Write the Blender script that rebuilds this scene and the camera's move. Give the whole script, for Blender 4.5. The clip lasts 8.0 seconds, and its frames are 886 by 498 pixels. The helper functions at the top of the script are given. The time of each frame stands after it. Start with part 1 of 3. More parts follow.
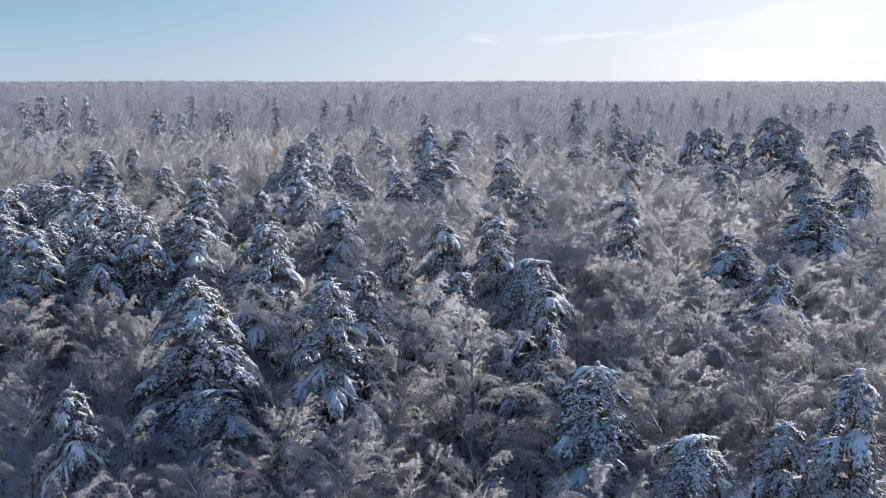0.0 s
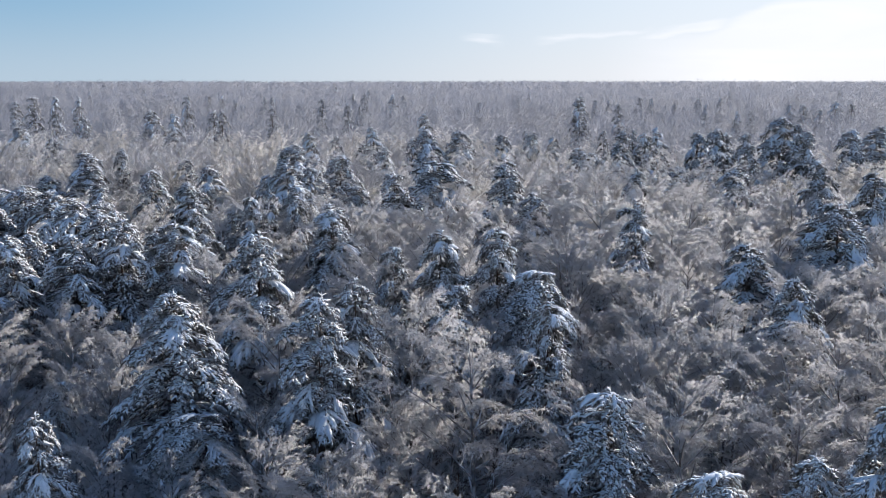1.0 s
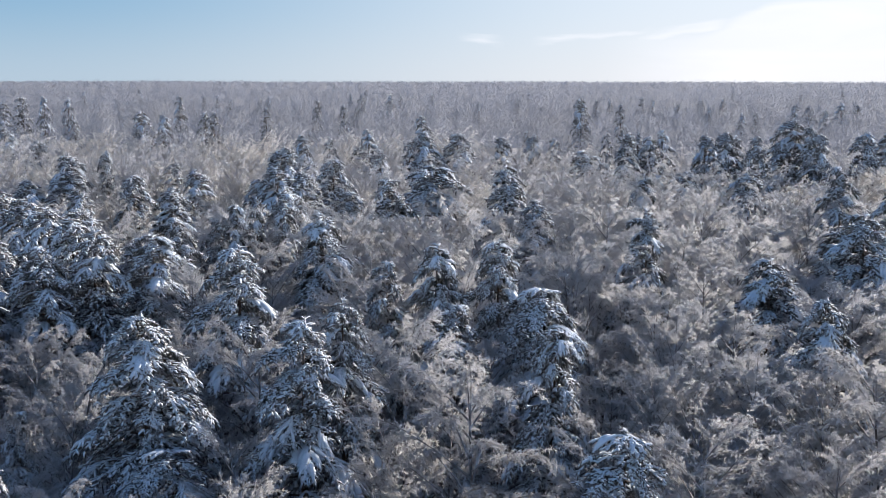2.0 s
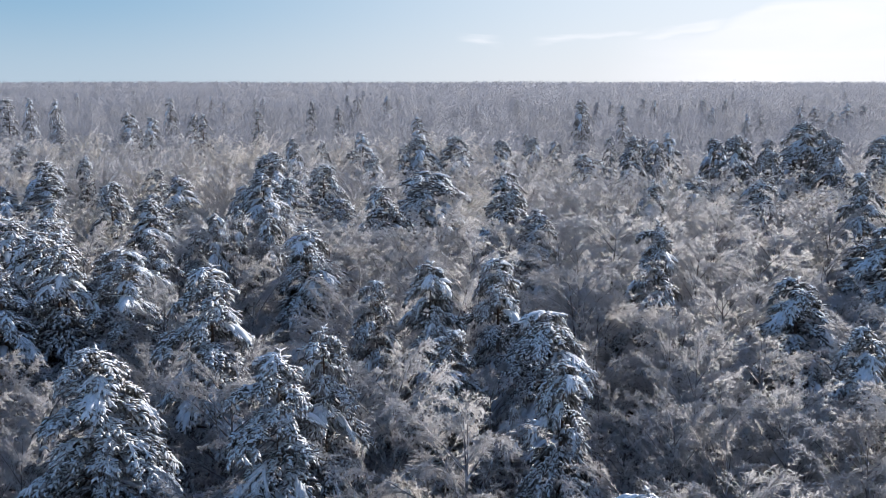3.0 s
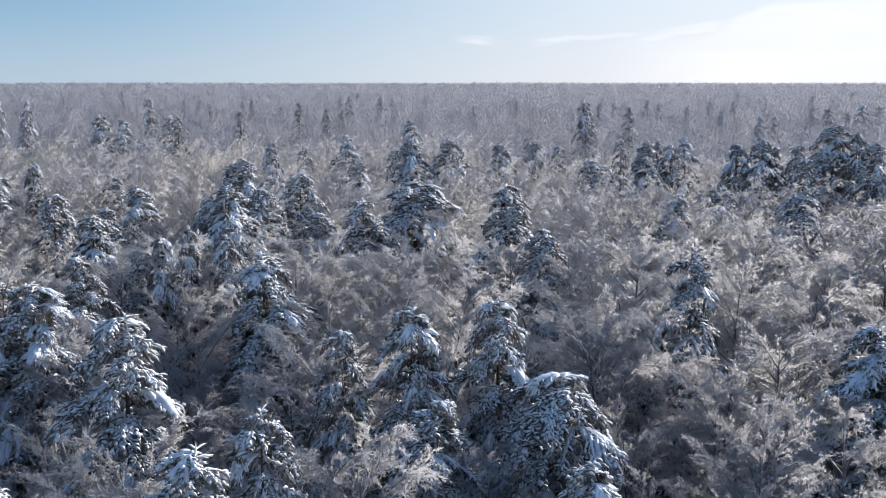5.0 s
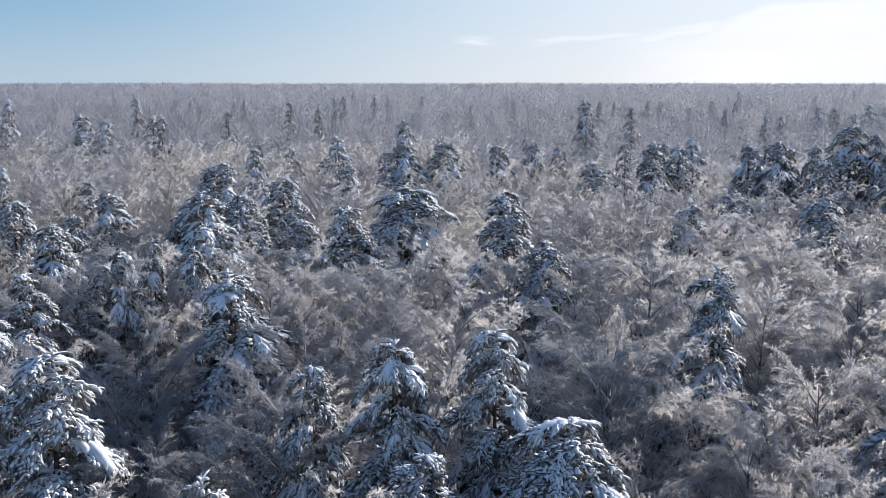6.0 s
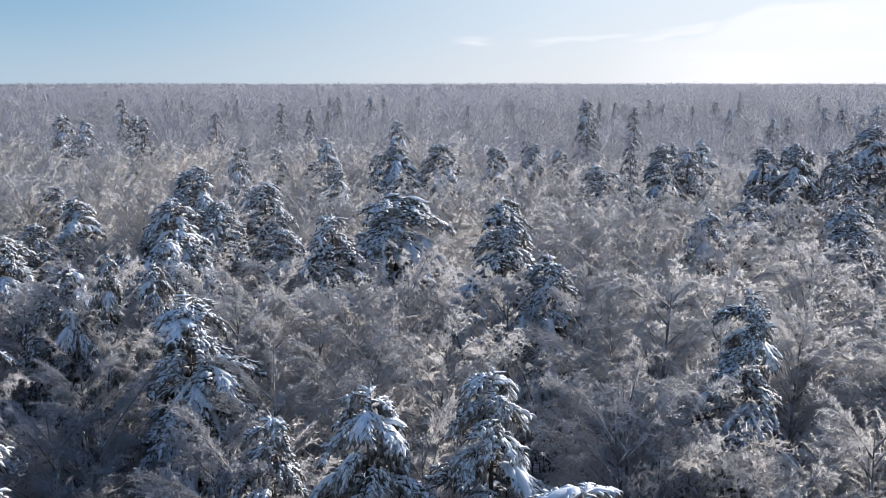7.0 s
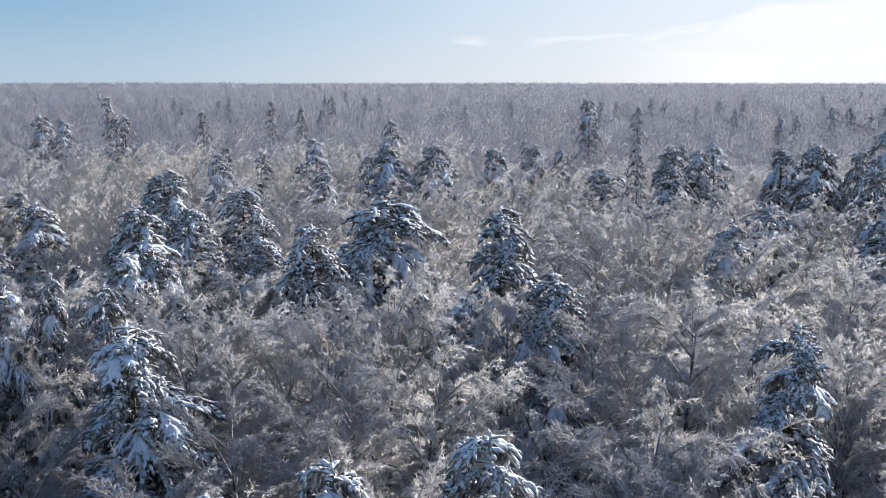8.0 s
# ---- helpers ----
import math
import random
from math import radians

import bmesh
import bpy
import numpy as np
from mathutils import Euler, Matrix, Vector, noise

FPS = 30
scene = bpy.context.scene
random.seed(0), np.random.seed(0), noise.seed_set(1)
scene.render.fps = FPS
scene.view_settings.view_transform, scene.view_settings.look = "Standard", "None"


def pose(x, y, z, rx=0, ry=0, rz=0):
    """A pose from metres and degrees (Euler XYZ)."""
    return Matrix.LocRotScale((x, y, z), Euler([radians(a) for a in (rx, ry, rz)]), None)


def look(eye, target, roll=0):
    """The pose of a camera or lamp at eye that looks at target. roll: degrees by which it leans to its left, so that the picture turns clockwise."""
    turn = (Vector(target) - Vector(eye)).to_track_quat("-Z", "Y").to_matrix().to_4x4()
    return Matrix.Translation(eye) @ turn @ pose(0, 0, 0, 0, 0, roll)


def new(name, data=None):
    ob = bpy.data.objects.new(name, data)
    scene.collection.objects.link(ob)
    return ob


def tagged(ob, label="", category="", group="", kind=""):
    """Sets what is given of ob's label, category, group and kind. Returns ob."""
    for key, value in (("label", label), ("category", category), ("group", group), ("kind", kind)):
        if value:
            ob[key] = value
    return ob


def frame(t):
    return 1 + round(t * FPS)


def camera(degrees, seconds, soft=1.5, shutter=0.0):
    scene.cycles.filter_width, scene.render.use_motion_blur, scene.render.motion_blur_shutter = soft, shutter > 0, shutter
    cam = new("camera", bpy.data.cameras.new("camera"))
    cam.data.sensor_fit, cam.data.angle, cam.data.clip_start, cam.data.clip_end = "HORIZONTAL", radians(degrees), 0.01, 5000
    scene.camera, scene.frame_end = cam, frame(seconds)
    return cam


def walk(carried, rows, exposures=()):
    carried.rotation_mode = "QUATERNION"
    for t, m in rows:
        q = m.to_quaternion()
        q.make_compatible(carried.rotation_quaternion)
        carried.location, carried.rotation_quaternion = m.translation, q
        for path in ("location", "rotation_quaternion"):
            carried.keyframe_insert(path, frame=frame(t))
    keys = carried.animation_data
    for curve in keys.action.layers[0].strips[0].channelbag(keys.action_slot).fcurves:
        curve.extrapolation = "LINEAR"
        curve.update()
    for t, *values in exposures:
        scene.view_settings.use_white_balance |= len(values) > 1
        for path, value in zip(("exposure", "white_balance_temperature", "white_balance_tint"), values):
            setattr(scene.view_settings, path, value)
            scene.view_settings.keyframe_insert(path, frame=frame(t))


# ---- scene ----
cam = camera(46.0, 8.0, 0.85)
PATH = [
    (0, (0.731, -0.245, 32.197), (0.709, 1.729, 31.879), 0.0),
    (0.5, (0.744, 1.684, 32.242), (0.723, 3.659, 31.924), -0.0),
    (1, (0.814, 4.129, 32.266), (0.793, 6.103, 31.948), 0.0),
    (1.5, (0.835, 6.848, 32.29), (0.816, 8.823, 31.972), 0.1),
    (3, (1.097, 15.951, 32.341), (1.081, 17.926, 32.024), 0.0),
    (3.5, (1.188, 19.209, 32.286), (1.173, 21.184, 31.97), 0.0),
    (4, (1.268, 22.496, 32.208), (1.255, 24.471, 31.893), 0.0),
    (4.5, (1.424, 25.865, 32.153), (1.411, 27.84, 31.838), 0.0),
    (6, (1.961, 36.222, 31.83), (1.953, 38.197, 31.516), -0.0),
    (6.5, (2.17, 39.764, 31.683), (2.164, 41.739, 31.369), -0.0),
    (7, (2.351, 43.29, 31.578), (2.346, 45.265, 31.265), -0.0),
    (7.5, (2.502, 46.821, 31.49), (2.499, 48.796, 31.177), 0.0),
    (8, (2.727, 50.483, 31.348), (2.725, 52.459, 31.034), -0.0),
]
walk(cam, [(t, look(eye, target, roll)) for t, eye, target, roll in PATH], [(0.0, 0.8, 6250, 13), (8.0, 0.8, 6250, 13)])

# ---- light ----
SUN_AZ, SUN_EL = 47.0, 19.0  # degrees to the right of straight ahead, and above the horizon

world = bpy.data.worlds.new("winter_sky")
scene.world = world
world.use_nodes = True
wn, wl = world.node_tree.nodes, world.node_tree.links
wn.clear()
w_out = wn.new("ShaderNodeOutputWorld")
w_bg = wn.new("ShaderNodeBackground")
w_sky = wn.new("ShaderNodeTexSky")
w_sky.sky_type = "NISHITA"
w_sky.sun_disc = False
w_sky.sun_elevation = radians(SUN_EL)
w_sky.sun_rotation = radians(SUN_AZ)
w_sky.altitude = 100.0
w_sky.air_density = 1.0
w_sky.dust_density = 0.15
w_sky.ozone_density = 3.0
w_bg.inputs["Strength"].default_value = 0.1
# pale haze low in the sky, brighter towards the sun, and thin wind-drawn cloud
w_tc = wn.new("ShaderNodeTexCoord")
w_xyz = wn.new("ShaderNodeSeparateXYZ")
wl.new(w_tc.outputs["Generated"], w_xyz.inputs[0])


def w_range(value, a, b, c=0.0, d=1.0, kind="SMOOTHSTEP"):
    r = wn.new("ShaderNodeMapRange")
    r.interpolation_type = kind
    for key, v in (("From Min", a), ("From Max", b), ("To Min", c), ("To Max", d)):
        r.inputs[key].default_value = v
    wl.new(value, r.inputs["Value"])
    return r.outputs["Result"]


def w_math(op, a, b):
    m = wn.new("ShaderNodeMath")
    m.operation = op
    for k, v in enumerate((a, b)):
        if isinstance(v, float):
            m.inputs[k].default_value = v
        else:
            wl.new(v, m.inputs[k])
    return m.outputs[0]


def w_mix(fac, a, b):
    x = wn.new("ShaderNodeMix")
    x.data_type = "RGBA"
    wl.new(fac, x.inputs[0])
    for value, slot in ((a, x.inputs[6]), (b, x.inputs[7])):
        if isinstance(value, tuple):
            slot.default_value = (*value, 1)
        else:
            wl.new(value, slot)
    return x.outputs[2]


w_toward = w_range(w_xyz.outputs["X"], -0.42, 0.36)
w_rim = w_mix(w_toward, (2.6, 3.35, 3.95), (5.05, 5.13, 5.2))
w_mid = w_mix(w_toward, (1.4, 2.56, 3.6), (4.75, 5.1, 5.35))
w_seen = w_mix(w_range(w_xyz.outputs["Z"], -0.01, 0.095), w_rim, w_mid)
w_a = w_mix(w_range(w_xyz.outputs["Z"], 0.06, 0.4, 0.95, 0.0), w_sky.outputs["Color"], w_seen)
w_map = wn.new("ShaderNodeMapping")
w_map.inputs["Rotation"].default_value = (0.0, radians(-7.0), 0.0)
w_map.inputs["Scale"].default_value = (4.0, 1.0, 22.0)
w_map.inputs["Location"].default_value = (0.35, 0.2, 0.1)
wl.new(w_tc.outputs["Generated"], w_map.inputs["Vector"])
w_noise = wn.new("ShaderNodeTexNoise")
w_noise.inputs["Scale"].default_value = 1.5
w_noise.inputs["Detail"].default_value = 6.0
w_noise.inputs["Distortion"].default_value = 0.6
wl.new(w_map.outputs[0], w_noise.inputs["Vector"])
# a bank of thin cloud towards the sun, with a wavy edge, and wind-drawn wisps that trail from it
w_wave = w_math("MULTIPLY", w_math("SUBTRACT", w_noise.outputs["Fac"], 0.5), 0.05)
w_height = w_math("ADD", w_xyz.outputs["Z"], w_wave)
w_line = w_range(w_xyz.outputs["X"], 0.215, 0.3, 0.036, 0.075)
w_below = w_range(w_math("SUBTRACT", w_height, w_line), -0.012, 0.003, 1.0, 0.0)
w_fleece = w_range(w_noise.outputs["Fac"], 0.3, 0.62, 0.6, 1.0)
w_cloud = w_math("MULTIPLY", w_math("MULTIPLY", w_below, w_fleece), w_range(w_xyz.outputs["X"], 0.12, 0.27))
for x0, x1, z0, slope, thick, share in ((0.0, 0.052, 0.042, -0.1, 0.006, 0.55), (0.07, 0.19, 0.035, 0.02, 0.006, 0.6), (0.16, 0.262, 0.026, 0.22, 0.007, 0.9)):
    w_axis = w_math("ADD", w_math("MULTIPLY", w_math("SUBTRACT", w_xyz.outputs["X"], x0), slope), z0)
    w_off = w_math("ABSOLUTE", w_math("SUBTRACT", w_height, w_axis), 0.0)
    w_in = w_math("MULTIPLY", w_range(w_xyz.outputs["X"], x0, x0 + 0.03), w_range(w_xyz.outputs["X"], x1 - 0.03, x1, 1.0, 0.0))
    w_wisp = w_math("MULTIPLY", w_math("MULTIPLY", w_range(w_off, 0.0, thick, share, 0.0), w_fleece), w_in)
    w_cloud = w_math("MAXIMUM", w_cloud, w_wisp)
w_b = w_mix(w_cloud, w_a, (5.9, 5.92, 5.95))
wl.new(w_b, w_bg.inputs["Color"])
wl.new(w_bg.outputs["Background"], w_out.inputs["Surface"])

sun = new("sun", bpy.data.lights.new("sun", "SUN"))
sun.data.energy = 5.0
sun.data.angle = radians(1.2)
sun.data.color = (1.0, 0.92, 0.8)
_az, _el = radians(SUN_AZ), radians(SUN_EL)
_to_sun = Vector((math.sin(_az) * math.cos(_el), math.cos(_az) * math.cos(_el), math.sin(_el)))
sun.matrix_world = look(_to_sun * 300, (0, 0, 0))


# ---- materials ----
def material(name, rough=0.8):
    m = bpy.data.materials.new(name)
    m.use_nodes = True
    n, l = m.node_tree.nodes, m.node_tree.links
    b = n["Principled BSDF"]
    b.inputs["Roughness"].default_value = rough
    b.inputs["Specular IOR Level"].default_value = 0.25
    return m, n, l, b


def mix_rgb(n, l, fac, a, b):
    x = n.new("ShaderNodeMix")
    x.data_type = "RGBA"
    if isinstance(fac, float):
        x.inputs[0].default_value = fac
    else:
        l.new(fac, x.inputs[0])
    for value, slot in ((a, x.inputs[6]), (b, x.inputs[7])):
        if isinstance(value, tuple):
            slot.default_value = (*value, 1)
        else:
            l.new(value, slot)
    return x.outputs[2]


def noise_fac(n, l, scale, low, high, detail=3.0):
    tc = n.new("ShaderNodeTexCoord")
    x = n.new("ShaderNodeTexNoise")
    x.inputs["Scale"].default_value = scale
    x.inputs["Detail"].default_value = detail
    l.new(tc.outputs["Object"], x.inputs["Vector"])
    r = n.new("ShaderNodeMapRange")
    r.inputs["From Min"].default_value, r.inputs["From Max"].default_value = low, high
    l.new(x.outputs["Fac"], r.inputs["Value"])
    return r.outputs["Result"]


def random_fac(n, l, low=0.0, high=1.0, island=True):
    x = n.new("ShaderNodeNewGeometry" if island else "ShaderNodeObjectInfo")
    r = n.new("ShaderNodeMapRange")
    r.inputs["To Min"].default_value, r.inputs["To Max"].default_value = low, high
    l.new(x.outputs["Random Per Island" if island else "Random"], r.inputs["Value"])
    return r.outputs["Result"]


def bump(n, l, b, scale, strength, dist):
    tc = n.new("ShaderNodeTexCoord")
    x = n.new("ShaderNodeTexNoise")
    x.inputs["Scale"].default_value = scale
    x.inputs["Detail"].default_value = 4.0
    l.new(tc.outputs["Object"], x.inputs["Vector"])
    k = n.new("ShaderNodeBump")
    k.inputs["Strength"].default_value, k.inputs["Distance"].default_value = strength, dist
    l.new(x.outputs["Fac"], k.inputs["Height"])
    l.new(k.outputs["Normal"], b.inputs["Normal"])


def see_through(m, n, l, b, colour, share):
    """Adds light that passes through thin frost or needles."""
    t = n.new("ShaderNodeBsdfTranslucent")
    if isinstance(colour, tuple):
        t.inputs["Color"].default_value = (*colour, 1)
    else:
        l.new(colour, t.inputs["Color"])
    x = n.new("ShaderNodeMixShader")
    x.inputs[0].default_value = share
    l.new(b.outputs[0], x.inputs[1])
    l.new(t.outputs[0], x.inputs[2])
    l.new(x.outputs[0], n["Material Output"].inputs["Surface"])


def make_snow():
    m, n, l, b = material("snow", 0.65)
    c = mix_rgb(n, l, noise_fac(n, l, 2.5, 0.35, 0.7), (0.87, 0.905, 0.95), (0.79, 0.835, 0.9))
    l.new(c, b.inputs["Base Color"])
    bump(n, l, b, 9.0, 0.5, 0.05)
    see_through(m, n, l, b, (0.78, 0.85, 0.94), 0.15)
    return m


def make_ground():
    m, n, l, b = material("forest_floor_snow", 0.75)
    a = mix_rgb(n, l, noise_fac(n, l, 0.25, 0.4, 0.65), (0.78, 0.8, 0.84), (0.62, 0.63, 0.66))
    c = mix_rgb(n, l, noise_fac(n, l, 3.0, 0.48, 0.66), a, (0.22, 0.19, 0.18))
    l.new(c, b.inputs["Base Color"])
    bump(n, l, b, 1.5, 0.6, 0.2)
    return m


def make_needles():
    """Dark needles, rimed grey in patches, with snow settled on what faces up."""
    m, n, l, b = material("pine_needles", 0.75)
    a = mix_rgb(n, l, noise_fac(n, l, 2.0, 0.35, 0.65), (0.022, 0.026, 0.018), (0.075, 0.06, 0.042))
    rime = n.new("ShaderNodeMath")
    rime.operation = "MULTIPLY"
    l.new(noise_fac(n, l, 1.1, 0.3, 0.58, 4.0), rime.inputs[0])
    l.new(random_fac(n, l, 0.35, 1.2), rime.inputs[1])
    c = mix_rgb(n, l, rime.outputs[0], a, (0.52, 0.52, 0.54))
    geo = n.new("ShaderNodeNewGeometry")
    xyz = n.new("ShaderNodeSeparateXYZ")
    l.new(geo.outputs["Normal"], xyz.inputs[0])
    lie = n.new("ShaderNodeMath")
    lie.operation = "ADD"
    l.new(xyz.outputs["Z"], lie.inputs[0])
    l.new(noise_fac(n, l, 3.0, 0.2, 0.8, 3.0), lie.inputs[1])
    r = n.new("ShaderNodeMapRange")
    for key, v in (("From Min", 0.72), ("From Max", 1.1), ("To Min", 0.0), ("To Max", 0.9)):
        r.inputs[key].default_value = v
    l.new(lie.outputs[0], r.inputs["Value"])
    c = mix_rgb(n, l, r.outputs["Result"], c, (0.82, 0.84, 0.87))
    l.new(c, b.inputs["Base Color"])
    see_through(m, n, l, b, c, 0.15)
    return m


def make_bark(name, one, two, frost):
    m, n, l, b = material(name, 0.9)
    a = mix_rgb(n, l, noise_fac(n, l, 5.0, 0.35, 0.65), one, two)
    c = mix_rgb(n, l, noise_fac(n, l, 1.7, 0.5, 0.6), a, frost)
    l.new(c, b.inputs["Base Color"])
    bump(n, l, b, 14.0, 0.7, 0.03)
    return m


def make_frost(name, dark, light, share, wide_tone=False):
    m, n, l, b = material(name, 0.9)
    b.inputs["Specular IOR Level"].default_value = 0.08
    a = mix_rgb(n, l, random_fac(n, l), dark, light)
    a2 = mix_rgb(n, l, noise_fac(n, l, 0.9, 0.42, 0.64), a, light)
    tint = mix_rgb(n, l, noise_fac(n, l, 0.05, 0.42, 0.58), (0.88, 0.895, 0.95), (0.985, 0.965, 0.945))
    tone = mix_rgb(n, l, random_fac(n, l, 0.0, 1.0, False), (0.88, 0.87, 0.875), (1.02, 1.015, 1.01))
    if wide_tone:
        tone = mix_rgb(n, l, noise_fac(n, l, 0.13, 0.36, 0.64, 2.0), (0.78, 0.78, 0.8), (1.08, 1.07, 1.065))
    for extra in (tint, tone):
        x = n.new("ShaderNodeMix")
        x.data_type, x.blend_type = "RGBA", "MULTIPLY"
        x.inputs[0].default_value = 1.0
        l.new(a2, x.inputs[6])
        l.new(extra, x.inputs[7])
        a2 = x.outputs[2]
    l.new(a2, b.inputs["Base Color"])
    see_through(m, n, l, b, a2, share)
    return m


SNOW = make_snow()
GROUND = make_ground()
NEEDLES = make_needles()
PINE_BARK = make_bark("pine_bark", (0.07, 0.05, 0.04), (0.14, 0.09, 0.065), (0.24, 0.21, 0.2))
BIRCH_BARK = make_bark("birch_bark", (0.07, 0.058, 0.055), (0.18, 0.16, 0.155), (0.4, 0.39, 0.4))
FROSTED_LIMB = make_bark("frosted_limb", (0.17, 0.15, 0.15), (0.36, 0.34, 0.34), (0.6, 0.59, 0.6))
TWIG_FROST = make_frost("frosted_twigs", (0.89, 0.88, 0.87), (0.98, 0.975, 0.97), 0.6)
TWIG_BARE = make_frost("half_bare_twigs", (0.07, 0.058, 0.058), (0.2, 0.185, 0.19), 0.2)
# far frost with distance haze mixed into its colour: darker and bluer
TWIG_FROST_HAZED = make_frost("hazed_canopy", (0.405, 0.425, 0.465), (0.475, 0.492, 0.53), 0.6, True)


# ---- mesh tools ----
class Soup:
    """Collects corners and faces of one part."""

    def __init__(self):
        self.v, self.f, self.blocks = [], [], []

    def tube(self, pts, radii, sides=3, tip=True, flat=1.0):
        """A tapered limb along pts; it ends in a point if tip."""
        v, f = self.v, self.f
        last = len(pts) - 1
        axis = (pts[-1] - pts[0]).normalized()
        side = axis.cross(Vector((0, 0, 1)))
        side = side.normalized() if side.length > 1e-3 else Vector((1, 0, 0))
        up = side.cross(axis)
        before = None
        for k, (p, r) in enumerate(zip(pts, radii)):
            start = len(v)
            if k == last and tip:
                v.append(p[:])
                for q in range(sides):
                    f.append((before + q, before + (q + 1) % sides, start))
                break
            for q in range(sides):
                a = 2 * math.pi * q / sides + 0.5
                v.append((p + side * (r * math.cos(a)) + up * (r * flat * math.sin(a)))[:])
            if before is not None:
                for q in range(sides):
                    w = (q + 1) % sides
                    f.append((before + q, before + w, start + w, start + q))
            before = start
        return self

    def strands(self, pts, radii, sides=3, flat=1.0):
        """Many tapered limbs at once: pts is (n, k, 3), radii (n, k - 1); each ends in a point."""
        n, k = pts.shape[:2]
        if not n:
            return
        axis = unit(pts[:, -1] - pts[:, 0])
        side = np.cross(axis, (0.0, 0.0, 1.0))
        side[np.linalg.norm(side, axis=1) < 1e-3] = (1.0, 0.0, 0.0)
        side = unit(side)
        up = np.cross(side, axis) * flat
        q = np.arange(sides) * (2 * math.pi / sides) + 0.5
        ring = side[:, None] * np.cos(q)[None, :, None] + up[:, None] * np.sin(q)[None, :, None]
        v = (pts[:, :-1, None] + ring[:, None] * radii[:, :, None, None]).reshape(n, (k - 1) * sides, 3)
        v = np.concatenate((v, pts[:, -1:]), axis=1)
        f = []
        for j in range(k - 2):
            for c in range(sides):
                w = (c + 1) % sides
                a, b = j * sides, (j + 1) * sides
                f += [(a + c, a + w, b + w), (a + c, b + w, b + c)]
        last = (k - 2) * sides
        f += [(last + c, last + (c + 1) % sides, last + sides) for c in range(sides)]
        self.block(v, f)

    def ribbons(self, p, m, e, r, side):
        """Many thin blades at once, each bent at m."""
        w = side * r[:, None]
        self.block(np.stack((p + w, p - w, m + w * 0.8, m - w * 0.8, e), axis=1), [(0, 1, 3), (0, 3, 2), (2, 3, 4)])

    def blades(self, p, e, r, side):
        w = side * r[:, None]
        self.block(np.stack((p + w, p - w, e), axis=1), [(0, 1, 2)])

    def block(self, v, f):
        n, m = v.shape[:2]
        faces = np.array(f, np.int32)[None] + (np.arange(n, dtype=np.int32) * m)[:, None, None]
        self.blocks.append((v.reshape(-1, 3).astype(np.float32), faces.reshape(-1, 3)))

    def arrays(self):
        vs, fs, base = [], [], 0
        if self.v:
            tris = [(f[0], f[q], f[q + 1]) for f in self.f for q in range(1, len(f) - 1)]
            vs, fs, base = [np.array(self.v, np.float32)], [np.array(tris, np.int32)], len(self.v)
        for v, f in self.blocks:
            vs.append(v)
            fs.append(f + base)
            base += len(v)
        if not vs:
            return np.zeros((0, 3), np.float32), np.zeros((0, 3), np.int32)
        return np.concatenate(vs), np.concatenate(fs)

    def mesh(self, name, mat, smooth=False, round_about=None):
        v, f = self.arrays()
        return mesh_of(name, v, f, mat, smooth, fuzz(v, round_about) if round_about else None)


def fuzz(v, centre_height):
    """Normals of thickly rimed twigs: fuzzy rolls, turned outwards from the crown's middle."""
    out = unit(v - np.array((0.0, 0.0, centre_height), np.float32))
    return unit(out * 0.6 + np.array((0.0, 0.0, 0.15)) + np.random.default_rng(len(v)).normal(0, 0.12, v.shape)).astype(np.float32)


def mesh_of(name, v, f, mat, smooth=False, normals=None):
    me = bpy.data.meshes.new(name)
    me.vertices.add(len(v))
    me.vertices.foreach_set("co", v.ravel())
    me.loops.add(f.size)
    me.loops.foreach_set("vertex_index", f.ravel())
    me.polygons.add(len(f))
    me.polygons.foreach_set("loop_start", np.arange(0, f.size, 3, dtype=np.int32))
    me.update(calc_edges=True)
    me.materials.append(mat)
    if smooth or normals is not None:
        me.shade_smooth()
    if normals is not None:
        me.normals_split_custom_set_from_vertices(normals)
    return me


def unit(a):
    return a / np.maximum(np.linalg.norm(a, axis=-1, keepdims=True), 1e-9)


def merged(groups):
    """Joins soups part by part."""
    whole = [Soup() for _ in groups[0]]
    for group in groups:
        for a, b in zip(whole, group):
            a.blocks.append(b.arrays())
    return whole


def rnd(a, b):
    return random.uniform(a, b)


def around(deg_az, elev):
    return Vector((math.cos(deg_az) * math.cos(elev), math.sin(deg_az) * math.cos(elev), math.sin(elev)))


UP = Vector((0, 0, 1))


# ---- tree shapes, each of unit scale in metres ----
ZED = np.array((0.0, 0.0, 1.0))


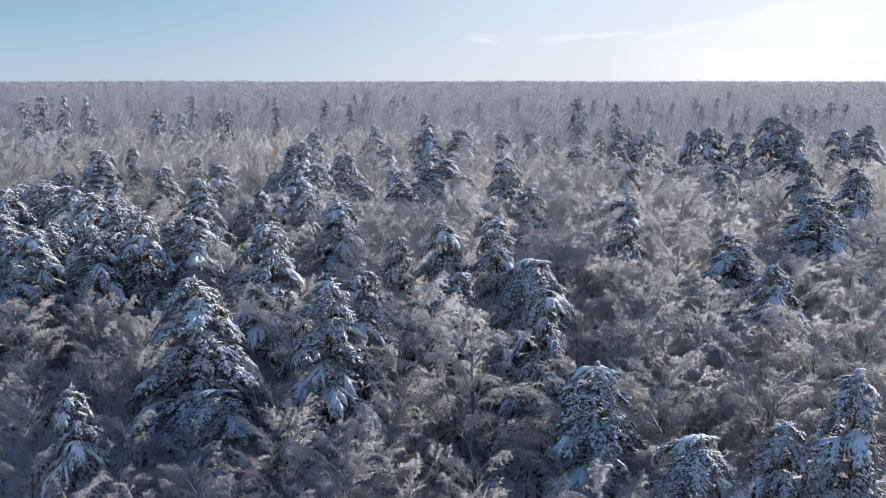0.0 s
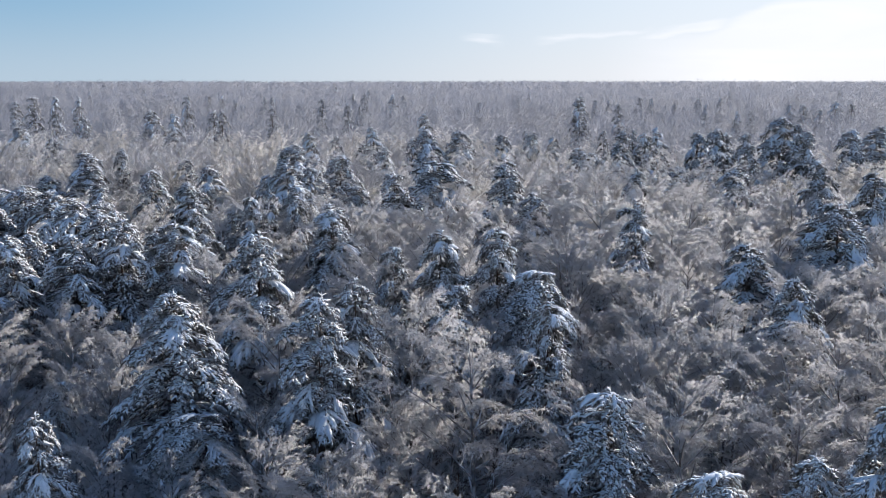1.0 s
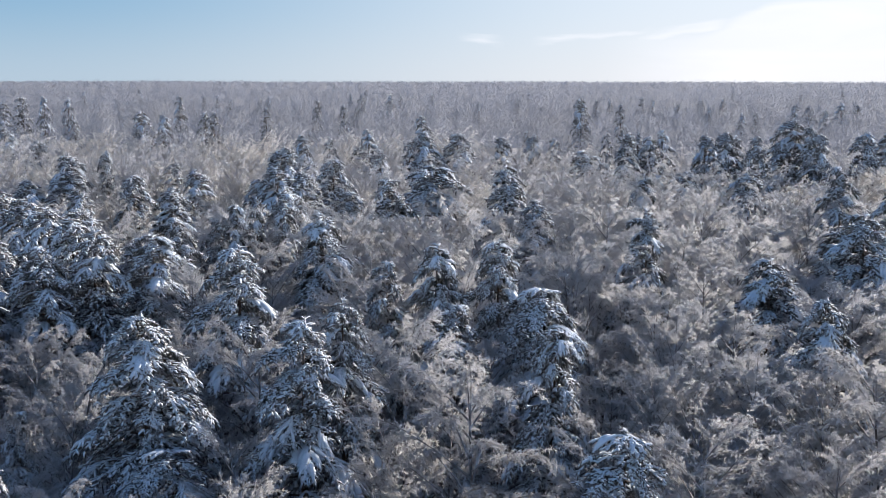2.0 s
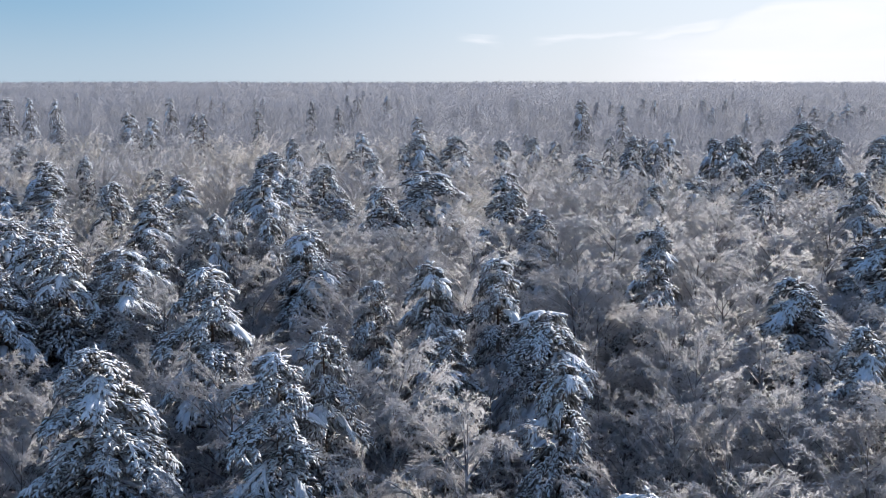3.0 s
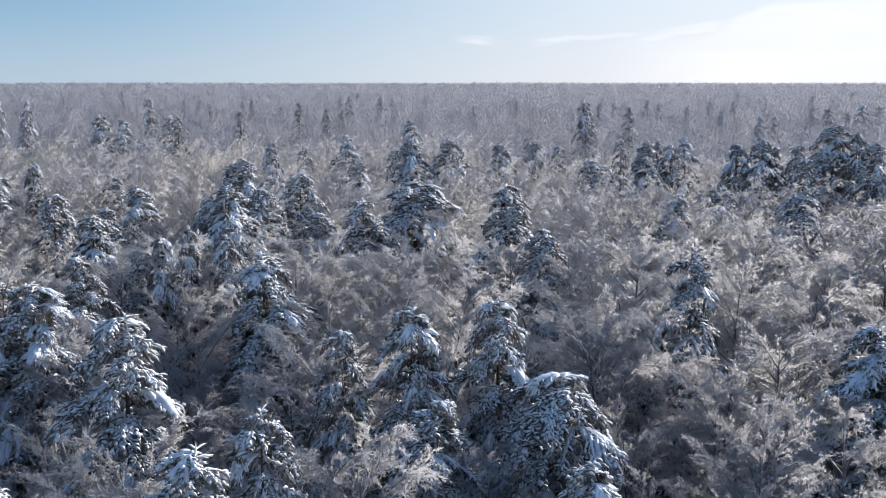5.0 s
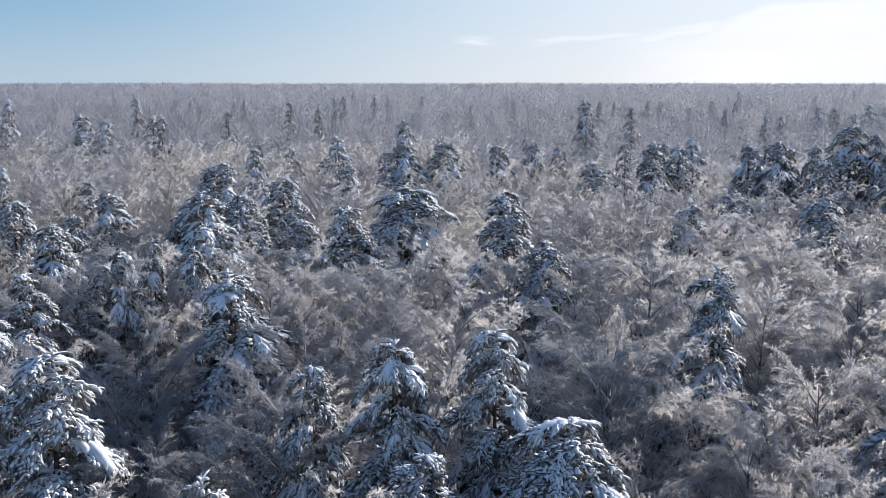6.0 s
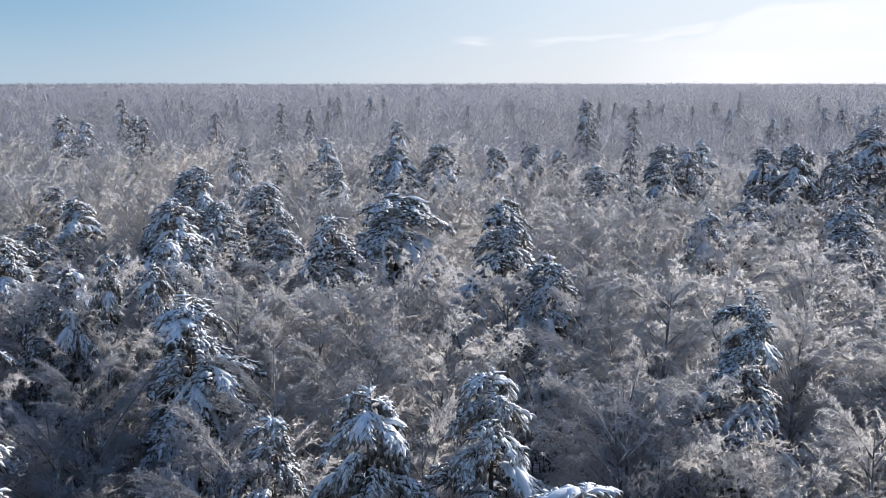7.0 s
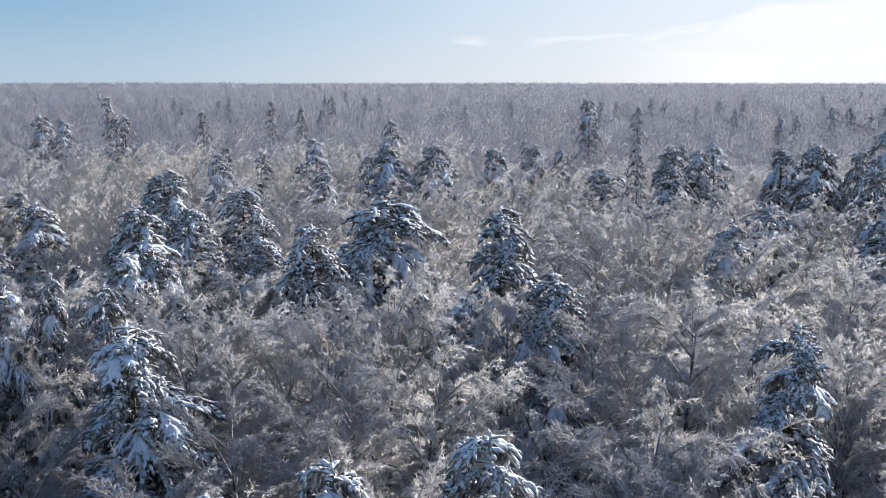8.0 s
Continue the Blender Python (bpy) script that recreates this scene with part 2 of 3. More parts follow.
def grow_pine(height, radius, base, n_boughs, dense, fat, seed, blunt=0.0):
    """A snow-laden conifer. Returns the trunk and, bough by bough, soups for wood, needled shoots and snow."""
    random.seed(seed)
    g = np.random.default_rng(seed)
    trunk, boughs = Soup(), []
    bend, lop = rnd(0, 6.28), rnd(0, 6.28)
    off = np.array((math.cos(bend), math.sin(bend), 0)) * rnd(0.1, 0.45)

    def spine(z):
        q = z / height
        return ZED * z + off * (q * q + 0.25 * math.sin(5 * q + bend))

    zs = [height * q for q in (0, 0.02, 0.2, 0.45, 0.7, 0.88, 0.99)]
    trunk.tube([Vector(spine(z)) for z in zs], [0.011 * height * w for w in (1.5, 1.1, 0.95, 0.75, 0.45, 0.2, 0.06)], 7, True)
    # dead stubs below the crown
    for k in range(10):
        z = rnd(0.12, base + 0.1) * height
        d = around(rnd(0, 6.28), rnd(-0.3, 0.25))
        ln, at = rnd(0.4, 1.6), Vector(spine(z))
        trunk.tube([at, at + d * ln * 0.6, at + d * ln - UP * 0.15], [0.03, 0.02, 0.01], 3)
    turn = rnd(0, 6.28)
    for k in range(n_boughs):
        wood, green, snow = Soup(), Soup(), Soup()
        boughs.append((wood, green, snow))
        u = ((k + rnd(0.1, 0.9)) / n_boughs) ** 0.85
        z = height * (base + (0.985 - base) * u)
        turn += 2.4 + rnd(-0.5, 0.5)
        cone = (1 - u) ** (0.72 - 0.3 * blunt)
        reach = min(1.0, 0.15 + 0.1 * blunt + 1.1 * cone) * (0.72 + 0.28 * min(1.0, u * 4))
        length = radius * reach * rnd(0.55, 1.25) * (1 + 0.16 * math.cos(turn - lop))
        out = np.array((math.cos(turn), math.sin(turn), 0.0))
        across = np.cross(out, ZED)
        rise = 0.08 + 0.6 * u + rnd(-0.15, 0.2)
        drop = rnd(0.6, 1.1) + 0.15 * u
        root = spine(z)

        def along(s):
            s = np.asarray(s, float)[..., None]
            return root + out * (length * s * (1 - 0.12 * s)) + ZED * (length * (rise * s - drop * s * s))

        limb = along((0.0, 0.35, 0.7, 1.0))[None]
        wood.strands(limb, np.array([[0.035 + 0.012 * length, 0.03, 0.02]]), 3)
        # side branches in a drooping fan
        n2 = max(5, int(dense * (4 + 7.5 * length / radius)))
        s2 = np.clip(np.linspace(0.14, 1.0, n2) + g.uniform(-0.05, 0.05, n2), 0.05, 1.0)
        p2 = along(s2)
        ahead = unit(along(s2 + 0.04) - along(s2 - 0.04))
        swing = g.uniform(0.4, 1.15, n2) * np.where(np.arange(n2) % 2, 1, -1) * (1.05 - 0.75 * s2)
        d2 = unit(ahead * np.cos(swing)[:, None] + across * np.sin(swing)[:, None] + ZED * g.uniform(-0.25, 0.12, n2)[:, None])
        l2 = (0.3 + 0.42 * length * (1.08 - s2) ** 0.8) * g.uniform(0.7, 1.2, n2)
        sag2 = g.uniform(0.3, 0.8, n2)

        def side_branch(i, t):
            return p2[i] + d2[i] * (l2[i] * t)[:, None] - ZED * (l2[i] * sag2[i] * t * t)[:, None]

        every = np.arange(n2)
        stick = np.stack([side_branch(every, np.full(n2, t)) for t in (0.0, 0.5, 1.0)], axis=1)
        wood.strands(stick, np.full((n2, 2), 0.018), 3)
        # shoots clothed in needles, hanging from the side branches
        count = np.maximum(3, (dense * (5 + 10.5 * l2) / fat ** 0.6).astype(int))
        i3 = np.repeat(every, count)
        n3 = len(i3)
        t3 = g.uniform(0.02, 1.06, n3)
        p3 = side_branch(i3, t3)
        lay = unit(np.cross(d2[i3], ZED))
        d3 = unit(d2[i3] * g.uniform(0.15, 0.95, n3)[:, None] + lay * g.uniform(-0.85, 0.85, n3)[:, None] + ZED * g.uniform(-0.8, 0.2, n3)[:, None])
        l3 = g.uniform(0.17, 0.4, n3) * fat ** 0.4 * (0.6 + 0.4 * reach)
        e3 = p3 + d3 * l3[:, None] - ZED * (l3 * g.uniform(0.15, 0.65, n3))[:, None]
        m3 = p3 + d3 * (l3 * 0.55)[:, None] + ZED * (l3 * 0.04)[:, None]
        r3 = g.uniform(0.03, 0.062, n3) * fat ** 0.75
        green.strands(np.stack((p3, m3, e3), axis=1), np.stack((r3 * 0.75, r3), axis=1), 3)
        # shaded shoots beneath
        n4 = int(dense * (8 + 13 * length / radius))
        p4 = along(g.uniform(0.03, 0.85, n4)) + across * (g.uniform(-0.22, 0.22, n4) * length)[:, None] - ZED * g.uniform(0.05, 0.3, n4)[:, None]
        d4 = unit(out * g.uniform(0, 0.7, n4)[:, None] + across * g.uniform(-0.5, 0.5, n4)[:, None] - ZED)
        l4 = g.uniform(0.25, 0.6, n4) * (0.5 + 0.5 * reach)
        green.strands(np.stack((p4, p4 + d4 * (l4 * 0.5)[:, None], p4 + d4 * l4[:, None]), axis=1), np.stack((l4 * 0.12, l4 * 0.22), axis=1) * fat ** 0.5, 3)
        # snow lies on the fan in slabs that break up into drooping fingers
        heavy = rnd(-0.2, 0.2) + 0.16 * blunt
        laden = np.array([noise.noise(Vector(p * 0.5 + seed * 3.7)) for p in p2]) + heavy + g.uniform(-0.12, 0.12, n2)
        big = np.flatnonzero(laden > 0.14)
        if len(big):
            n5 = len(big)
            r5 = g.uniform(0.05, 0.1, n5) * (0.55 + 0.45 * reach) * (1 + 4.0 * np.clip(laden[big] - 0.24, 0.0, 0.3))
            lift = ZED * (r5 * 0.4 + 0.03)[:, None]
            pts = np.stack([side_branch(big, np.full(n5, t)) + lift * (1.2 - 0.5 * t) for t in (-0.05, 0.3, 0.65, 1.0, 1.16)], axis=1)
            pts[:, 1:4] += g.uniform(-0.04, 0.04, (n5, 3, 3))
            snow.strands(pts, r5[:, None] * g.uniform(0.7, 1.25, (n5, 4)) * np.array((0.6, 1.1, 1.0, 0.65)), 5 if fat < 1.2 else 4, 0.6)
            # short fingers that overhang the slab
            i6 = np.repeat(big, np.where(laden[big] > 0.26, 8, 2) if fat < 1.2 else np.where(laden[big] > 0.26, 5, 2))
            n6 = len(i6)
            p6 = side_branch(i6, g.uniform(0.15, 1.0, n6)) + ZED * 0.05
            lay = unit(np.cross(d2[i6], ZED))
            d6 = unit(d2[i6] * g.uniform(0.3, 1.0, n6)[:, None] + lay * g.uniform(-0.9, 0.9, n6)[:, None] - ZED * g.uniform(0.0, 0.35, n6)[:, None])
            l6 = g.uniform(0.2, 0.46, n6) * (0.6 + 0.4 * reach)
            r6 = g.uniform(0.03, 0.075, n6) * (0.6 + 0.4 * reach) * fat ** 0.3
            pts = np.stack((p6, p6 + d6 * (l6 * 0.4)[:, None] + ZED * 0.02, p6 + d6 * (l6 * 0.8)[:, None] - ZED * (l6 * 0.12)[:, None], p6 + d6 * l6[:, None] - ZED * (l6 * 0.45)[:, None]), axis=1)
            snow.strands(pts, r6[:, None] * g.uniform(0.75, 1.2, (n6, 3)) * np.array((0.6, 1.0, 0.75)), 4, 0.7)
        # small crumbs of snow caught on single shoots
        some = np.flatnonzero(g.uniform(0, 1, n3) < 0.38)
        n7 = len(some)
        if n7:
            shift = ZED * (r3[some] * 0.8)[:, None]
            a, c = p3[some] + shift, m3[some] + shift
            e = c + (e3[some] - m3[some]) * g.uniform(0.4, 1.0, n7)[:, None]
            r7 = r3[some] * g.uniform(0.6, 1.2, n7)
            snow.strands(np.stack((a, c, e), axis=1), np.stack((r7 * 0.7, r7), axis=1), 3, 0.7)
        if k == n_boughs - 1:  # the leader
            top = spine(height * 0.97)
            n8 = 34
            a = top + ZED * (g.uniform(-1.4, 0.3, n8))[:, None]
            d = unit(np.stack((g.normal(size=n8), g.normal(size=n8), g.uniform(-0.2, 0.7, n8)), axis=1))
            l8 = g.uniform(0.2, 0.45, n8)
            green.strands(np.stack((a, a + d * (l8 * 0.5)[:, None], a + d * l8[:, None] - ZED * 0.05), axis=1), np.full((n8, 2), 0.045), 3)
            snow.strands(np.stack((a, a + d * (l8 * 0.5)[:, None] + ZED * 0.04, a + d * l8[:, None]), axis=1)[:16], np.full((16, 2), 0.05), 4)
            green.strands(np.stack((top - ZED * 0.3, top + ZED * 0.15, spine(height)))[None], np.array([[0.06, 0.04]]), 3)
    return trunk, boughs


def grow_birch(height, radius, base, n_limbs, sprays, twigs, seed, fat=1.0, stems=1):
    """A bare broadleaf tree whose fine twigs carry thick hoar frost. Returns the trunk and, limb by limb, soups for wood and twigs."""
    random.seed(seed)
    g = np.random.default_rng(seed)
    trunk, boughs = Soup(), []
    hang = (0.3, -0.05, 0.15)[seed % 3]  # some crowns reach up, others hang
    for stem in range(stems):
        bend = rnd(0, 6.28)
        off = np.array((math.cos(bend), math.sin(bend), 0)) * rnd(0.02, 0.09) * height * (1.6 if stems > 1 else 1)

        def spine(z):
            q = z / height
            return ZED * z + off * (q ** 1.6)

        th = height * (1 if stem == 0 else rnd(0.75, 0.95))
        zs = [th * q for q in (0, 0.02, 0.25, 0.5, 0.75, 0.93)]
        trunk.tube([Vector(spine(z)) for z in zs], [0.0075 * height * w for w in (1.5, 1.1, 0.9, 0.65, 0.35, 0.08)], 6, True)
        turn = rnd(0, 6.28)
        n = n_limbs // stems
        for k in range(n):
            u = (k + rnd(0.1, 0.9)) / n
            z = th * (base + (0.86 - base) * u ** 0.8)
            turn += 2.4 + rnd(-0.6, 0.6)
            out = np.array((math.cos(turn), math.sin(turn), 0.0))
            across = np.cross(out, ZED)
            shape = (0.6 + 0.4 * math.sin(math.pi * min(1, 0.2 + 0.75 * u))) * (1 - 0.42 * u ** 4)
            length = radius * shape * rnd(0.7, 1.2)
            rise, drop = rnd(0.7, 1.3) + 0.5 * u, rnd(0.1, 0.5) + 0.3 * (0.3 - hang)
            root = spine(z)

            def along(s):
                s = np.asarray(s, float)[..., None]
                return root + out * (length * s) + ZED * (length * (rise * s - drop * s * s))

            limbs, fine = Soup(), Soup()
            boughs.append((limbs, fine))
            limbs.strands(along((0.0, 0.35, 0.7, 1.0))[None], np.array([[0.025 + 0.008 * length, 0.022, 0.016]]) * fat, 3)
            # branchlets reach out and bow at their ends
            s1 = np.linspace(0.25, 1.03, sprays) + g.uniform(-0.05, 0.05, sprays)
            p1 = along(s1)
            ahead = unit(along(s1 + 0.05) - along(s1 - 0.05))
            d1 = unit(ahead * g.uniform(0.5, 1.0, sprays)[:, None] + across * g.uniform(-0.95, 0.95, sprays)[:, None] + out * 0.2 + ZED * g.uniform(-0.15, 0.6, sprays)[:, None])
            l1 = (0.45 + 0.24 * radius) * g.uniform(0.6, 1.15, sprays)
            sag1 = g.uniform(0.1, 0.4, sprays) + 0.9 * (0.3 - hang)

            def branchlet(i, t):
                return p1[i] + d1[i] * (l1[i] * t)[:, None] - ZED * (l1[i] * sag1[i] * t * t)[:, None]

            every = np.arange(sprays)
            pts = np.stack([branchlet(every, np.full(sprays, t)) for t in (0.0, 0.5, 1.0)], axis=1)
            fine.strands(pts, np.full((sprays, 2), 0.01 * fat), 3)
            # twigs fan out along each branchlet and hang a little; short spurs on them
            i2 = np.repeat(every, twigs)
            n2 = len(i2)
            t2 = g.uniform(0.12, 1.02, n2)
            p2 = branchlet(i2, t2)
            d2 = unit(d1[i2] * g.uniform(0.4, 1.1, n2)[:, None] + g.uniform(-0.6, 0.6, (n2, 3)) + ZED * (hang - 0.45 * t2)[:, None])
            l2 = g.uniform(0.09, 0.27, n2) * fat ** 0.35
            m2 = p2 + d2 * (l2 * 0.55)[:, None]
            e2 = p2 + d2 * l2[:, None] - ZED * (l2 * g.uniform(0.15, 0.7, n2))[:, None]
            flat = unit(np.cross(d2, g.normal(size=(n2, 3))))
            fine.ribbons(p2, m2, e2, g.uniform(0.007, 0.013, n2) * fat, flat)
            i3 = np.repeat(np.arange(n2), 2 if fat < 1.7 else 1)
            t3 = g.uniform(0.15, 0.95, len(i3))[:, None]
            p3 = np.where(t3 < 0.5, p2[i3] + (m2 - p2)[i3] * t3 * 2, m2[i3] + (e2 - m2)[i3] * (t3 * 2 - 1))
            d3 = unit(d2[i3] * 0.7 + g.uniform(-0.8, 0.8, (len(i3), 3)))
            fine.blades(p3, p3 + d3 * (g.uniform(0.06, 0.15, len(i3)) * fat ** 0.4)[:, None], g.uniform(0.008, 0.014, len(i3)) * fat, unit(np.cross(d3, g.normal(size=(len(i3), 3)))))
    return trunk, boughs


def thing(name, label, category, group, parts):
    """An Empty at the base that carries the parts."""
    root = new(name)
    root.empty_display_size = 0.5
    tagged(root, label, category, group)
    for part_name, me in parts:
        ob = new(part_name, me)
        ob.parent = root
    return root


def ground_height(x, y):
    rise = 3.0 + 9.5 * (1 - math.exp(-max(0.0, y - 50.0) / 280.0))
    return rise + 0.5 * noise.noise(Vector((x * 0.03, y * 0.03, 0.0))) + 2.5 * noise.noise(Vector((x * 0.004, y * 0.004, 3.0))) * min(1.0, max(0.0, (y - 200) / 400))


# ---- ground ----
def build_ground():
    bm = bmesh.new()
    xs = sorted({round(s * (i * 3.0 + 0.0016 * i ** 3.15), 2) for i in range(0, 56) for s in (-1, 1)})
    ys = [-260 + 20 * i for i in range(12)] + [-20 + 3.5 * i for i in range(90)]
    while ys[-1] < 4200:
        ys.append(ys[-1] * 1.05)
    grid = [[bm.verts.new((x, y, ground_height(x, y))) for x in xs] for y in ys]
    for a, b in zip(grid, grid[1:]):
        for k in range(len(xs) - 1):
            bm.faces.new((a[k], a[k + 1], b[k + 1], b[k]))
    me = bpy.data.meshes.new("ground")
    bm.to_mesh(me)
    bm.free()
    me.materials.append(GROUND)
    me.shade_smooth()
    tagged(new("ground", me), "snow-covered forest floor in deep shade", "ground", kind="structure")


build_ground()

# ---- conifers: x, y, height of the tip, crown radius ----
PINES_FRONT = [
    (18.4, 44.4, 19.5, 2.4), (12.0, 44.6, 16.5, 2.2), (15.6, 45.4, 17.0, 2.3), (7.8, 50.6, 18.1, 3.0), (-18.9, 51.5, 16.5, 1.9),
    (-13.0, 59.7, 14.0, 2.4), (-23.0, 64.5, 14.4, 1.5), (-15.2, 62.2, 20.4, 3.4), (-7.0, 61.6, 20.3, 3.1), (-4.9, 64.2, 20.6, 2.5),
    (5.9, 61.2, 20.0, 2.3), (1.0, 71.5, 19.0, 2.6), (21.3, 65.6, 20.6, 2.6), (-12.4, 72.3, 22.3, 3.3), (6.8, 73.0, 19.6, 2.8),
]
PINES_NEAR = [
    (-0.3, 75.3, 22.0, 2.7), (-3.2, 76.6, 20.7, 2.2), (21.3, 75.7, 21.1, 3.3), (3.8, 77.7, 21.9, 2.6), (-33.4, 78.2, 18.2, 3.0),
    (-32.7, 81.5, 20.7, 3.0), (-27.3, 81.7, 20.8, 3.3), (30.2, 83.3, 23.0, 3.8), (-20.9, 84.6, 21.3, 3.2), (14.9, 86.1, 22.8, 2.7),
    (-9.2, 89.7, 22.1, 3.6), (-20.8, 93.1, 21.3, 2.6), (37.2, 94.1, 24.4, 3.0), (-17.5, 97.8, 21.9, 1.9), (-16.3, 99.6, 22.1, 1.8),
    (-13.6, 100.2, 21.6, 1.9), (36.0, 102.7, 24.7, 3.0), (8.4, 102.6, 21.7, 3.0), (-14.7, 107.0, 22.1, 2.4), (19.3, 111.0, 23.2, 2.8),
]
PINES_THICKET = [
    (-35.3, 83.7, 20.1, 2.8), (-25.3, 88.6, 19.4, 2.6), (-28.2, 89.6, 21.7, 2.8), (-31.5, 93.0, 22.1, 3.0), (-25.4, 94.4, 19.3, 2.4),
    (-36.0, 98.0, 22.1, 3.0), (-41.8, 99.6, 21.9, 3.0), (-40.2, 104.3, 22.2, 3.0), (-43.4, 107.8, 21.0, 3.0),
]
PINES_MIDDLE = [
    (6.1, 111.5, 24.0, 3.2), (-19.5, 112.1, 20.3, 1.5), (-5.2, 115.3, 22.4, 2.8), (31.5, 116.3, 23.0, 2.6), (-17.4, 119.1, 23.1, 3.0),
    (-32.8, 119.6, 22.3, 2.7), (-1.6, 123.0, 23.1, 3.5), (-30.0, 124.7, 20.5, 2.2), (-18.5, 131.7, 24.5, 3.0), (-29.4, 132.2, 21.8, 2.8),
    (-13.2, 133.5, 23.0, 3.0), (-44.7, 132.6, 22.0, 3.2), (37.2, 133.6, 24.5, 2.1), (45.4, 136.6, 25.9, 2.4), (-46.0, 135.8, 23.4, 3.2),
    (-42.2, 139.4, 23.5, 1.7), (-34.4, 140.2, 21.9, 2.4), (36.3, 142.4, 25.4, 2.2), (34.8, 140.5, 26.0, 2.4), (33.9, 147.5, 25.4, 2.5),
    (53.3, 142.7, 25.8, 3.0), (58.0, 147.0, 26.0, 3.0), (23.8, 149.5, 25.4, 2.5), (46.5, 152.6, 27.1, 3.6),
]
PINES_FAR = [
    (26.6, 155.4, 25.3, 2.5), (31.0, 159.0, 25.3, 3.0), (23.2, 160.7, 24.8, 2.1), (-5.3, 163.9, 23.6, 3.0), (-19.5, 155.3, 24.5, 2.5),
    (-17.5, 166.7, 23.8, 2.6), (-12.0, 172.0, 24.8, 3.3), (20.8, 168.9, 21.8, 3.6), (-22.4, 171.5, 24.1, 2.6), (-4.2, 197.6, 26.3, 3.0),
    (-41.8, 197.3, 26.8, 2.6), (-51.6, 200.6, 25.9, 3.4), (-44.3, 201.0, 26.5, 3.2), (-71.3, 210.2, 24.9, 3.0), (-58.9, 212.4, 26.6, 3.6),
    (-37.6, 226.2, 26.8, 2.6), (-86.9, 234.6, 28.7, 2.6), (36.8, 235.5, 27.2, 2.8), (-92.9, 238.6, 28.8, 4.0), (28.9, 238.6, 28.6, 3.4),
    (-23.4, 244.0, 27.0, 2.6), (-86.4, 247.3, 28.4, 2.6), (-101.2, 247.4, 27.3, 3.4), (-30.1, 251.1, 28.0, 2.6),
]
PINES_BETWEEN = [
    (-25.3, 84.0, 21.5, 2.6), (-19.8, 88.9, 18.8, 2.4), (31.5, 90.9, 21.0, 3.2), (-19.7, 99.1, 20.7, 2.0), (-26.8, 110.2, 21.7, 2.6),
    (27.1, 129.0, 22.0, 3.0), (-21.9, 131.9, 20.8, 2.6), (-49.0, 132.4, 20.6, 3.0), (38.7, 142.0, 25.4, 2.0), (48.6, 151.0, 26.3, 1.8),
    (-9.2, 153.4, 22.7, 2.2), (27.9, 153.8, 24.7, 2.4), (-2.9, 162.5, 24.8, 3.0), (1.5, 166.0, 24.6, 3.2), (8.4, 175.0, 23.6, 2.4),
    (14.5, 186.0, 23.4, 2.2), (18.0, 187.0, 22.6, 2.0), (-15.2, 114.7, 21.1, 2.4), (-10.4, 126.0, 20.1, 2.8), (-16.2, 128.7, 22.0, 2.6),
    (-17.5, 147.0, 21.5, 2.6), (-66.8, 179.6, 22.6, 3.0), (-76.3, 190.0, 24.0, 3.0), (2.7, 180.7, 22.2, 2.4),
    (-30.0, 86.0, 19.0, 2.8), (-38.5, 90.0, 20.5, 3.0), (-34.2, 88.6, 20.0, 2.6), (-22.4, 90.2, 19.4, 2.4), (-29.2, 97.4, 20.6, 2.8),
    (-38.0, 103.6, 20.8, 2.8), (-33.2, 104.0, 20.6, 2.8), (-46.4, 112.0, 21.0, 3.0), (-36.6, 112.5, 21.4, 2.6),
]
PINES_FARTHEST = [
    (-64.1, 259.4, 28.7, 2.6), (95.6, 290.5, 25.8, 3.6), (106.2, 296.9, 26.4, 3.4), (80.0, 348.2, 26.4, 3.2), (112.0, 300.0, 26.0, 3.0),
    (99.0, 288.0, 24.8, 2.8), (-27.0, 330.0, 28.2, 3.0), (-19.0, 338.0, 28.0, 2.6), (40.0, 330.0, 27.2, 2.6), (62.0, 352.0, 27.0, 3.0),
]

PINES_REMOTE = [
    (-152.8, 523.6, 28.0, 2.6), (-85.5, 374.7, 26.8, 2.0), (-84.5, 390.5, 27.0, 2.0), (-67.1, 329.9, 26.3, 1.9), (-63.5, 359.4, 26.7, 2.0),
    (-63.3, 373.8, 26.8, 2.0), (-23.7, 276.9, 25.6, 1.8), (-38.9, 419.1, 27.3, 2.0), (-18.0, 390.8, 27.0, 2.4), (-7.3, 419.3, 27.2, 2.2),
    (8.0, 315.4, 26.1, 1.8), (22.1, 353.8, 26.6, 2.0), (31.2, 430.4, 27.3, 2.2), (48.5, 329.7, 26.3, 2.2), (44.9, 335.3, 26.4, 2.4),
    (64.6, 347.1, 26.5, 2.2), (63.9, 306.2, 26.0, 1.9), (67.4, 283.6, 25.7, 1.8), (87.2, 346.7, 26.5, 2.6), (135.4, 419.3, 27.2, 2.2),
    (94.2, 298.1, 25.9, 2.6), (72.0, 257.1, 25.2, 2.2), (67.6, 252.2, 25.1, 2.0), (189.9, 523.8, 28.0, 2.2), (-41.3, 523.4, 28.0, 2.2),
    (-75.6, 687.7, 28.8, 2.4), (136.2, 523.0, 28.0, 2.2), (-166.1, 485.9, 27.8, 2.0), (14.2, 197.9, 23.4, 1.8),
]

PINE_LABEL = "snow-laden dark green pine with drooping branches in the forest"
WIDEN = (1.4, 1.62, 1.2)


